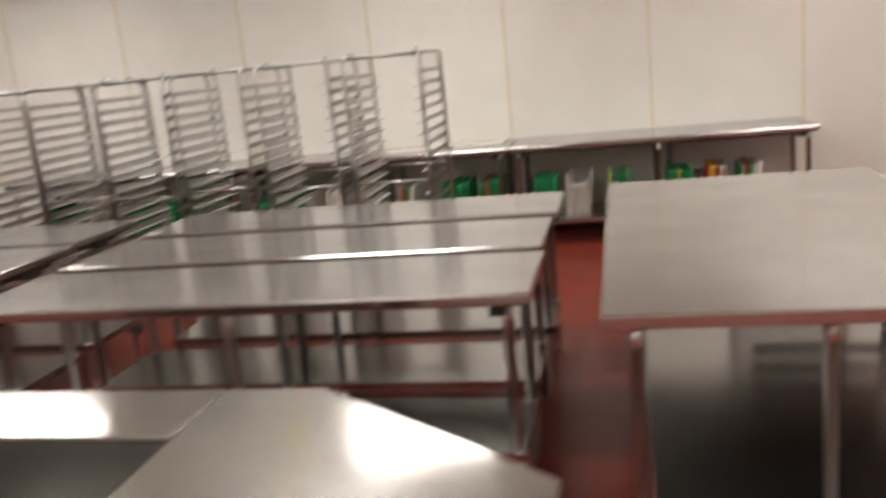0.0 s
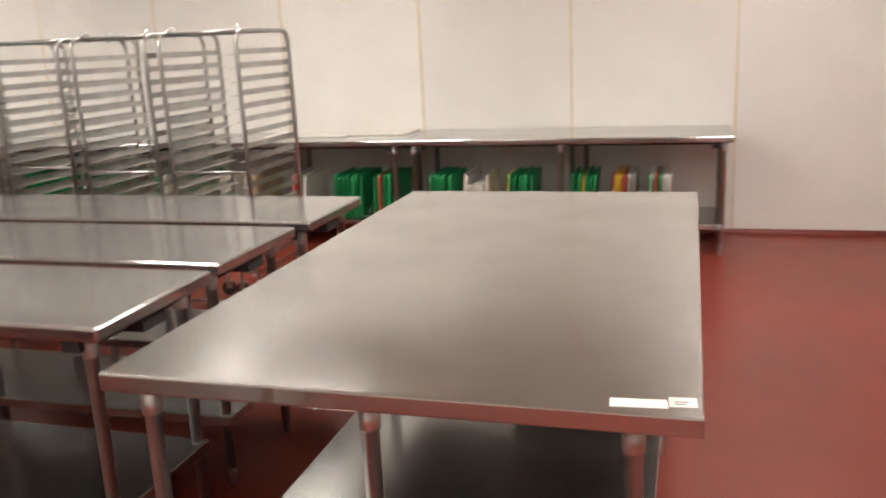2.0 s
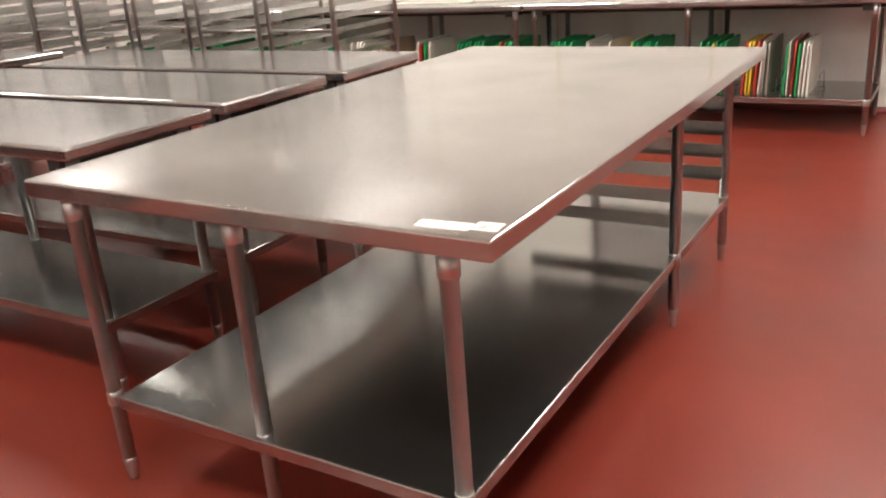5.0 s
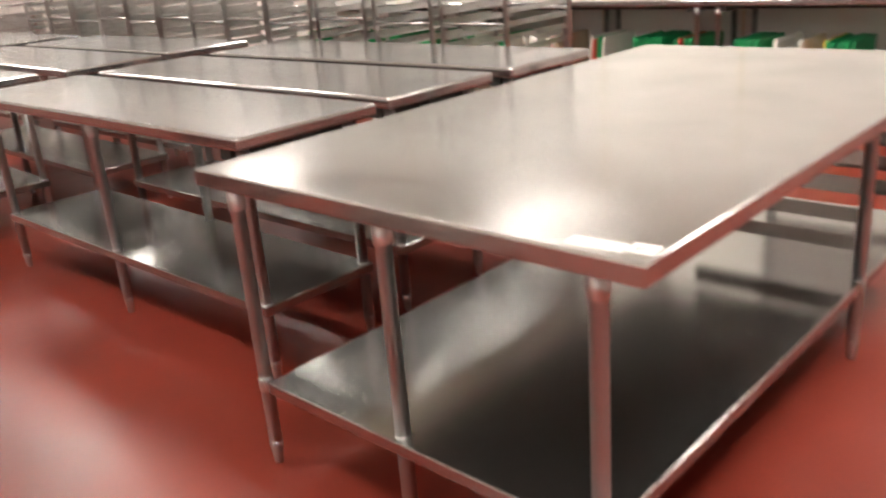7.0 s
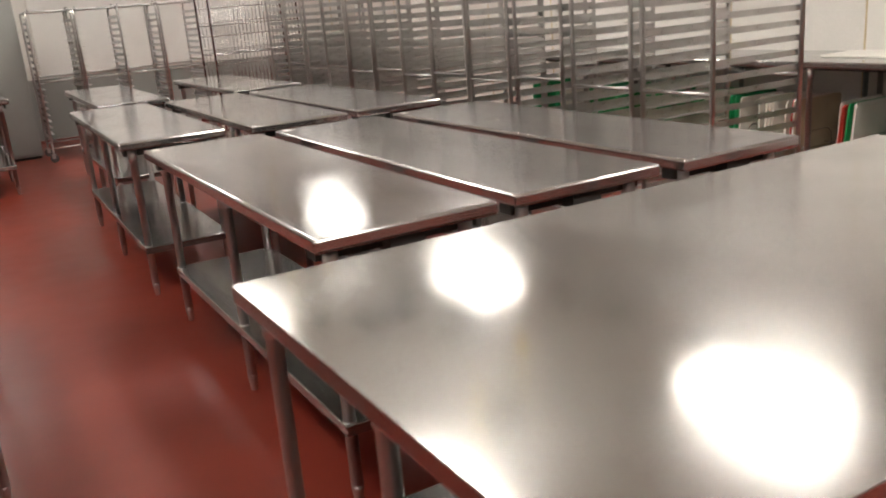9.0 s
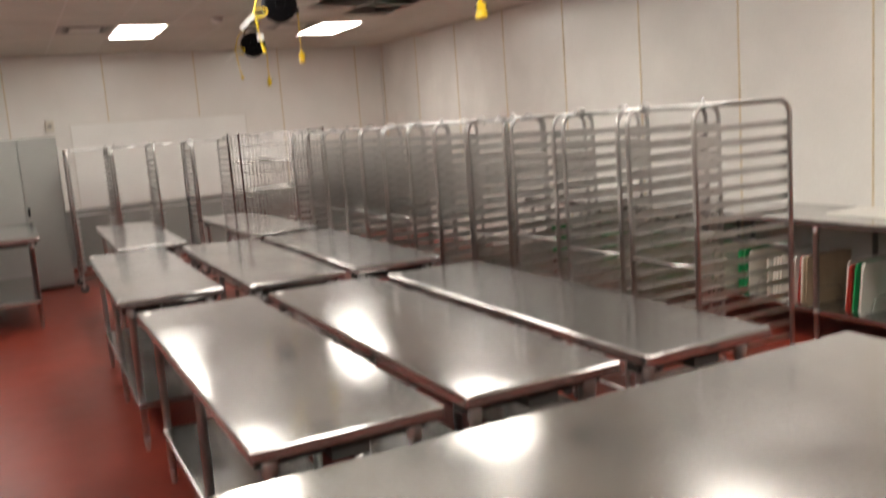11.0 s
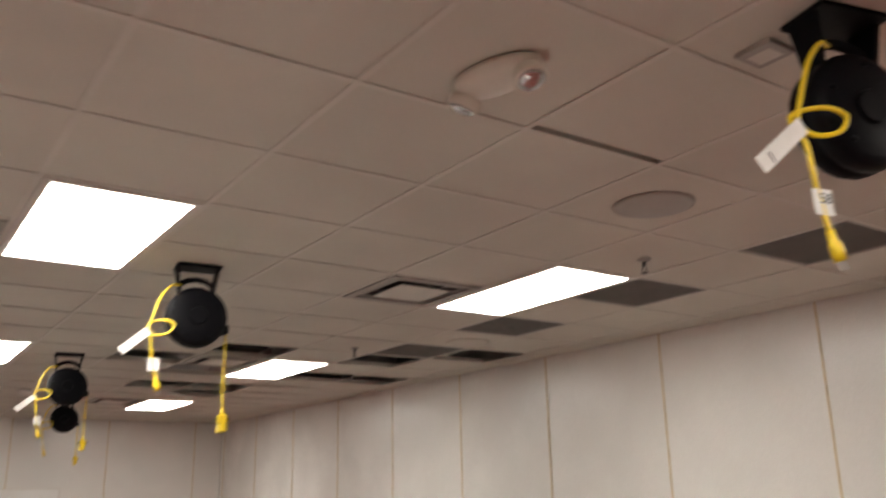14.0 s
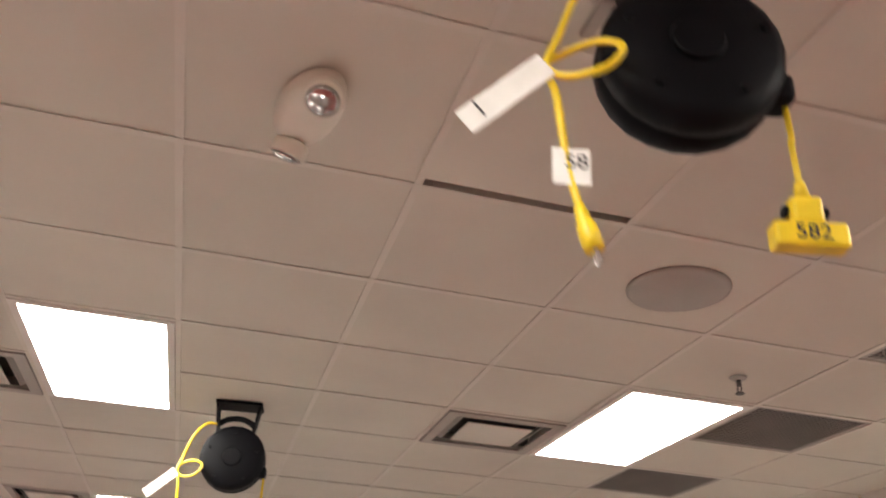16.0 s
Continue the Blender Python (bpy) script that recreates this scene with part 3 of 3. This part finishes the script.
def pan_rack(loc, label, group):
    """An end-load rack: two bent tube frames joined by bars, with angle runners and swivel casters."""
    r = thing("sheet_pan_rack", loc, label, "pan rack", group)
    c = 0.075
    top = RACK_H - 0.013
    pts = [(0, 0, 0.13), (0, 0, top - c)]
    for q in range(1, 6):
        a = radians(90 * q / 5)
        pts.append((0, c - c * math.cos(a), top - c + c * math.sin(a)))
    pts += [(0, RACK_D - y, z) for x, y, z in pts[::-1]]
    frame_me = mesh_of("side_frame", tube(bmesh.new(), pts, 0.0130, 10), ALUMINIUM)
    for x in (-RACK_W / 2, RACK_W / 2):
        share("side_frame", frame_me, r, (x, -RACK_D / 2, 0))
    runners = []
    for s in (-1, 1):
        bm = bm_box(-0.0015, -RACK_D / 2 + 0.005, 0, 0.0015, RACK_D / 2 - 0.005, 0.032)
        box(bm, 0.0, -RACK_D / 2 + 0.005, 0, -s * 0.042, RACK_D / 2 - 0.005, 0.003)
        runners.append((s, mesh_of("runner", bm, RUNNER_METAL)))
    for s, me_r in runners:
        for q in range(19):
            share("runner", me_r, r, (s * (RACK_W / 2 - 0.015), 0, 0.262 + 0.0765 * q))
    bars = [(-RACK_D / 2, 0.175), (RACK_D / 2, 0.175), (RACK_D / 2, 1.0), (-RACK_D / 2, 0.97), (RACK_D / 2 - 0.08, RACK_H - 0.013), (-RACK_D / 2 + 0.09, RACK_H - 0.013)]
    bar = mesh_of("crossbar", tube(bmesh.new(), [(-RACK_W / 2, 0, 0), (RACK_W / 2, 0, 0)], 0.0095, 8), ALUMINIUM)
    for y, z in bars:
        share("crossbar", bar, r, (0, y, z))
    clip = tube(bmesh.new(), smooth_path([(0, -0.012, 0.0), (0, -0.02, 0.022), (0, 0.012, 0.034), (0, 0.034, 0.012), (0, 0.028, -0.022)], 4), 0.0055, 7)
    box(clip, -0.016, -0.004, 0.008, 0.016, 0.022, 0.016, bevel=0.002)
    clip_me = mesh_of("stop_clip", clip, STEEL_LEG)
    for x in (-RACK_W / 2 + 0.03, RACK_W / 2 - 0.03):
        share("stop_clip", clip_me, r, (x, -RACK_D / 2 + 0.09, RACK_H - 0.014), radians(35 if x > 0 else -25))
    fork = bmesh.new()
    lathe(fork, [(0.012, 0.10), (0.012, 0.145)], sides=10)
    box(fork, -0.022, -0.03, 0.098, 0.022, 0.03, 0.104)
    box(fork, -0.022, -0.02, 0.05, -0.019, 0.02, 0.099)
    box(fork, 0.019, -0.02, 0.05, 0.022, 0.02, 0.099)
    fork_me = mesh_of("caster", fork, STEEL_LEG)
    wheel_me = mesh_of("wheel", lathe(bmesh.new(), [(0.045, -0.014), (0.05, -0.009), (0.05, 0.009), (0.045, 0.014)], axis="x", sides=18), RUBBER)
    for x in (-RACK_W / 2, RACK_W / 2):
        for y in (-RACK_D / 2, RACK_D / 2):
            o = share("caster", fork_me, r, (x, y, 0), random.uniform(0, 3))
            share("wheel", wheel_me, o, (0, 0, 0.05))
    return r


rack = pan_rack((-1.37, 3.14, 0), "tall empty aluminium sheet pan rack on casters", "row of pan racks")
RX = [-1.985, -2.58, -3.13, -3.66, -4.20, -4.70, -5.24, -5.78, -6.33, -6.88, -7.45]
for k, x in enumerate(RX):
    copy_thing(rack, pose(x, 3.14 + random.uniform(-0.02, 0.02), 0, 0, 0, random.uniform(-1.2, 1.2) + (180 if k % 2 else 0)))
for y in (0.72, 1.25, 1.75, 2.22):
    copy_thing(rack, pose(-9.75 + random.uniform(-0.04, 0.04), y, 0, 0, 0, 90))


def wire_cart(x, y):
    """A tall wire shelving cart with close upright wires on its sides."""
    c = thing("wire_cart", (x, y, 0), "tall chrome wire shelving cart with mesh sides", "wire cart")
    w, d, h = 0.6, 1.12, 1.84
    post = mesh_of("post", lathe(bmesh.new(), [(0.0125, 0.1), (0.0125, h - 0.01), (0.016, h - 0.01), (0.012, h)], sides=12), WIRE_METAL)
    for px in (-w / 2, w / 2):
        for py in (-d / 2, d / 2):
            o = share("post", post, c, (px, py, 0))
            part("wheel", lathe(bmesh.new(), [(0.05, -0.014), (0.055, 0), (0.05, 0.014)], (0, 0, 0.055), "x", 16), RUBBER, o)
    wire_me = mesh_of("shelf_wire", tube(bmesh.new(), [(0, -d / 2, 0), (0, d / 2, 0)], 0.003, 5), WIRE_METAL)
    for z in (0.2, 0.65, 1.1, 1.45, 1.81):
        ring = [(-w / 2, -d / 2, z), (w / 2, -d / 2, z), (w / 2, d / 2, z), (-w / 2, d / 2, z)]
        shelf = part("shelf", tube(bmesh.new(), ring, 0.006, 6, closed=True), WIRE_METAL, c)
        for q in range(1, 14):
            share("shelf_wire", wire_me, shelf, (-w / 2 + w * q / 14, 0, z))
    for px in (-w / 2, w / 2):
        bm = bmesh.new()
        for q in range(24):
            py = -d / 2 + d * q / 23
            tube(bm, [(px, py, 0.2), (px, py, 1.81)], 0.0045, 5)
        for q in range(9):
            tube(bm, [(px, -d / 2, 0.3 + 0.17 * q), (px, d / 2, 0.3 + 0.17 * q)], 0.0045, 5)
        part("mesh_side", bm, WIRE_METAL, c)


wire_cart(-9.0, 2.99)


# ---- lockers, whiteboard and wall box ----
def locker(y0, y1):
    l = thing("storage_cabinet", (-10.25, (y0 + y1) / 2, 0), "tall grey steel cabinet with two closed doors", "cabinet", "grey cabinets")
    h = (y1 - y0) / 2
    part("body", bm_box(-0.25, -h, 0.03, 0.235, h, 1.97, bevel=0.006), LOCKER, l)
    part("plinth", bm_box(-0.22, -h + 0.02, 0, 0.21, h - 0.02, 0.03), DARK, l)
    for s in (-1, 1):
        a, b = (0.004, h - 0.01) if s > 0 else (-h + 0.01, -0.004)
        d = part("door", bm_box(0.2352, a, 0.07, 0.252, b, 1.95, bevel=0.004), LOCKER, l)
        if s > 0:
            part("handle", bm_box(0.2522, 0.02, 0.98, 0.275, 0.05, 1.09, bevel=0.006), BLACK, d, "dark recessed handle")
    return l


locker(-0.52, 0.40)
locker(-1.46, -0.54)
structure("wall_trim_west", bm_box(WEST + 0.0005, 0.45, 0.05, WEST + 0.008, 4.6, 0.90), LOCKER, "grey protective panel on the lower wall", "wall panel")
wb = thing("whiteboard", (WEST + 0.001, 1.98, 0), "large blank whiteboard in a thin frame on the wall", "whiteboard")
part("board", bm_box(0, -1.28, 0.94, 0.014, 1.28, 2.14), BOARD_WHITE, wb)
bm = bmesh.new()
for a in ((0, -1.3, 0.92, 0.02, 1.3, 0.94), (0, -1.3, 2.14, 0.02, 1.3, 2.16), (0, -1.3, 0.94, 0.02, -1.28, 2.14), (0, 1.28, 0.94, 0.02, 1.3, 2.14)):
    box(bm, *a)
part("frame", bm, WHITE_METAL, wb)
st = thing("wall_thermostat", (WEST + 0.001, 0.42, 2.14), "small pale wall control box", "thermostat")
part("case", bm_box(0, -0.06, -0.08, 0.04, 0.06, 0.08, bevel=0.008), BEIGE, st)
part("dial", lathe(bmesh.new(), [(0.03, 0.0402), (0.028, 0.05)], axis="x", sides=16), VENT_METAL, st)


# ---- cord reels hung from the ceiling ----
def text_mesh(words, size, depth=0.0006):
    cu = bpy.data.curves.new("writing", "FONT")
    cu.body, cu.size, cu.extrude, cu.align_x, cu.align_y = words, size, depth, "CENTER", "CENTER"
    o = bpy.data.objects.new("writing", cu)
    scene.collection.objects.link(o)
    bpy.context.view_layer.update()
    me = bpy.data.meshes.new_from_object(o.evaluated_get(bpy.context.evaluated_depsgraph_get()))
    bpy.data.objects.remove(o)
    me.materials.clear()
    me.materials.append(INK)
    return me


def cord_reel(x, y, turn, writing, plug_drop=0.0, outlet_drop=0.0, shift=0.03):
    r = thing("cord_reel", (x, y, CEIL), "black ceiling cord reel with yellow extension cord hanging", "cord reel", "ceiling cord reels")
    r.rotation_euler = (0, 0, radians(turn))
    bm = bm_box(-0.065, -0.105, -0.012, 0.075, 0.110, 0.0)
    part("mount_plate", bm, BLACK, r)
    bm = bmesh.new()
    for s in (-1, 1):
        vs = [(-0.045, s * 0.105, -0.012), (0.045, s * 0.105, -0.012), (0.03, s * 0.085, -0.15), (-0.03, s * 0.085, -0.15)]
        a = [bm.verts.new(v) for v in vs]
        b = [bm.verts.new((v[0], v[1] - s * 0.012, v[2])) for v in vs]
        bm.faces.new(a), bm.faces.new(b)
        for q in range(4):
            bm.faces.new((a[q], a[(q + 1) % 4], b[(q + 1) % 4], b[q]))
    tube(bm, smooth_path([(0.0, -0.085, -0.10), (0, -0.05, -0.075), (0, 0, -0.065), (0, 0.05, -0.075), (0, 0.085, -0.10)], 4), 0.014, 8)
    part("bracket", bm, BLACK, r)
    drum = part("drum", lathe(bmesh.new(), [(0.05, -0.064), (0.122, -0.061), (0.142, -0.05), (0.149, -0.034), (0.149, -0.008), (0.144, -0.004), (0.144, 0.004), (0.149, 0.008), (0.149, 0.034), (0.142, 0.05), (0.122, 0.061), (0.05, 0.064)], (0, 0.008, -0.258), "x", 22), BLACK, r)
    for s in (-1, 1):
        part("hub_cap", lathe(bmesh.new(), [(0.045, s * 0.0642), (0.04, s * 0.072)], (0, 0.008, -0.258), "x", 20), BLACK, drum)
        for q in range(5):
            a = 2 * math.pi * q / 5 + 0.3
            part("bolt", lathe(bmesh.new(), [(0.008, s * 0.060), (0.007, s * 0.068)], (0, 0.008 + 0.112 * math.cos(a), -0.258 + 0.112 * math.sin(a)), "x", 8), BLACK, drum)
    part("cord_guide", bm_box(-0.03, 0.125, -0.335, 0.03, 0.168, -0.285, bevel=0.01), BLACK, drum)
    # supply cord, knotted once, with its plug
    pts = [(0.05, -0.085, -0.11), (0.07, -0.13, -0.115), (0.075, -0.165, -0.17), (0.07, -0.185, -0.26), (0.075, -0.19, -0.315), (0.09, -0.16, -0.345), (0.105, -0.105, -0.335),
           (0.105, -0.08, -0.295), (0.085, -0.115, -0.27), (0.05, -0.17, -0.275), (0.055, -0.192, -0.305), (0.075, -0.178, -0.36), (0.075, -0.168, -0.44), (0.075, -0.158, -0.52 - plug_drop * 0.7), (0.075, -0.146, -0.575 - plug_drop)]
    pts = [(x, y - shift * min(1, max(0, i - 1) / 3), z - 0.025 * min(1, i / 4)) for i, (x, y, z) in enumerate(pts)]
    cord = part("plug_cord", tube(bmesh.new(), smooth_path(pts, 6), 0.0063, 8), YELLOW, r, "knotted yellow cord")
    bm = lathe(bmesh.new(), [(0.008, 0.015), (0.010, 0.0), (0.010, -0.008), (0.014, -0.016), (0.0155, -0.035), (0.014, -0.055)], sides=12)
    plug = part("plug", bm, YELLOW, cord)
    plug.location, plug.rotation_euler = (0.075, -0.143 - shift, -0.61 - plug_drop), (radians(16), 0, 0)
    bm = bmesh.new()
    for s in (-1, 1):
        box(bm, s * 0.007 - 0.001, -0.003, -0.075, s * 0.007 + 0.001, 0.003, -0.055)
    prong = part("prong", bm, STEEL_LEG, cord)
    prong.location, prong.rotation_euler = plug.location, plug.rotation_euler
    bm = bm_box(-0.0006, -0.021, -0.165, 0.0006, 0.021, -0.005)
    for v in bm.verts:
        v.co.x += 0.006 * math.sin(v.co.z * 20)
    tag = part("paper_tag", bm, PAPER, cord, "white paper warning tag")
    tag.location, tag.rotation_euler = (0.09, -0.188 - shift, -0.345), (radians(-48), radians(8), 0)
    bar = mesh_of("print_bar", bm_box(0.0006, -0.014, -0.002, 0.0012, 0.014, 0.002), INK)
    if writing:
        share("print_bar", bar, cord, (0.0885, -0.29 - shift, -0.437)).rotation_euler = (radians(-48), radians(8), 0)
    flag = part("cord_flag", bm_box(0.004, -0.024, -0.03, 0.0052, 0.030, 0.03), PAPER, cord, "white marker flag")
    flag.location = (0.075, -0.160 - shift, -0.53 - plug_drop * 0.7)
    if writing:
        o = share("flag_writing", text_mesh("58", 0.034), cord, (0.0810, -0.150 - shift, -0.523 - plug_drop * 0.7))
        o.rotation_euler = (radians(90), 0, radians(90))
    # outlet cord with its three-way end
    pts = [(0.0, 0.158, -0.315), (0.0, 0.160, -0.40), (0.0, 0.158, -0.50 - outlet_drop * 0.7), (0.0, 0.16, -0.63 - outlet_drop)]
    cord = part("outlet_cord", tube(bmesh.new(), smooth_path(pts, 5), 0.0052, 8), YELLOW, r)
    bm = lathe(bmesh.new(), [(0.008, 0.03), (0.013, 0.0)], (0, 0.16, -0.65), sides=12)
    box(bm, -0.016, 0.136, -0.695, 0.016, 0.184, -0.65, bevel=0.006)
    if writing:
        box(bm, -0.018, 0.105, -0.735, 0.018, 0.215, -0.694, bevel=0.006)
    else:
        box(bm, -0.05, 0.143, -0.735, 0.05, 0.177, -0.694, bevel=0.006)
    for v in bm.verts:
        v.co.z -= outlet_drop
    end = part("outlet_block", bm, YELLOW, cord, "yellow three-way outlet block")
    for yy in (0.13, 0.19):
        part("socket_cap", lathe(bmesh.new(), [(0.010, 0), (0.010, 0.006)], (0, yy - 0.003, -0.672 - outlet_drop), "y", 10), BLACK, end)
    if writing:
        o = share("block_writing", text_mesh(writing, 0.036), cord, (0.0195, 0.16, -0.7145 - outlet_drop))
        o.rotation_euler = (radians(90), 0, radians(90))
    return r


cord_reel(1.118, 2.552, -14, "582", -0.012, -0.145, 0.042)
cord_reel(-2.0, 2.0, -8, "", -0.03, 0.08)
cord_reel(-5.16, 2.03, -8, "", 0.0, 0.02)
cord_reel(-8.28, 2.62, -8, "", 0.0, 0.02)


# ---- small ceiling things ----
def sprinkler(x, y):
    s = thing("sprinkler", (x, y, CEIL), "small dark pendant fire sprinkler head", "sprinkler", "sprinklers")
    part("escutcheon", lathe(bmesh.new(), [(0.035, 0.0), (0.03, -0.008), (0.012, -0.012)], sides=16), VENT_METAL, s)
    bm = lathe(bmesh.new(), [(0.010, -0.012), (0.010, -0.035)], sides=10)
    tube(bm, [(-0.008, 0, -0.035), (-0.014, 0, -0.05), (-0.004, 0, -0.065)], 0.0025, 6)
    tube(bm, [(0.008, 0, -0.035), (0.014, 0, -0.05), (0.004, 0, -0.065)], 0.0025, 6)
    lathe(bm, [(0.018, -0.066), (0.018, -0.069)], sides=12)
    part("head", bm, RUBBER, s)


for x, y in ((-0.74, 3.88), (-3.85, 3.91), (-3.82, 0.17)):
    sprinkler(x, y)

em = thing("emergency_light", (0.46, 2.0, CEIL), "ivory oval emergency light with two lamp heads", "emergency light")
em.rotation_euler = (0, 0, radians(102))
bm = lathe(bmesh.new(), [(0.145, 0.0), (0.145, -0.012), (0.135, -0.032), (0.10, -0.046), (0.02, -0.05)], sides=36)
for v in bm.verts:
    v.co.x *= 0.5
part("body", bm, BEIGE, em)
for y, rx in ((0.11, 24), (-0.11, -24)):
    bm = lathe(bmesh.new(), [(0.02, 0.012), (0.042, 0.0), (0.046, -0.03), (0.043, -0.034)], sides=20)
    head = part("lamp_head", bm, BEIGE, em)
    head.location, head.rotation_euler = (0, y, -0.042), (radians(rx), radians(10), 0)
    lens = part("lens", lathe(bmesh.new(), [(0.038, -0.0345), (0.03, -0.041), (0.01, -0.044)], sides=18), CLEAR, head)

sp = thing("ceiling_speaker", (-0.11, 3.26, CEIL + 0.004), "round flat beige ceiling speaker grille", "speaker")
part("grille", lathe(bmesh.new(), [(0.165, 0.0), (0.163, -0.008), (0.15, -0.012), (0.02, -0.014)], sides=40), VENT_METAL, sp)
sp = thing("ceiling_speaker", (-3.2, 4.55, CEIL + 0.004), "round flat beige ceiling speaker grille", "speaker")
part("grille", lathe(bmesh.new(), [(0.165, 0.0), (0.163, -0.008), (0.15, -0.012), (0.02, -0.014)], sides=40), TILE, sp)
bx = thing("ceiling_sensor", (0.93, 2.54, CEIL), "small square beige sensor plate on the ceiling", "sensor")
part("plate", bm_box(-0.055, -0.055, -0.012, 0.055, 0.055, 0.004, bevel=0.004), VENT_METAL, bx)
part("slot", bm_box(-0.035, -0.03, -0.014, 0.035, 0.03, -0.0125), GRID, bx)
sm = thing("smoke_detector", (-7.87, 2.13, CEIL), "white round smoke detector on the ceiling", "smoke detector")
part("base", lathe(bmesh.new(), [(0.07, 0.0), (0.07, -0.018), (0.055, -0.045), (0.03, -0.055)], sides=24), WHITE_METAL, sm)
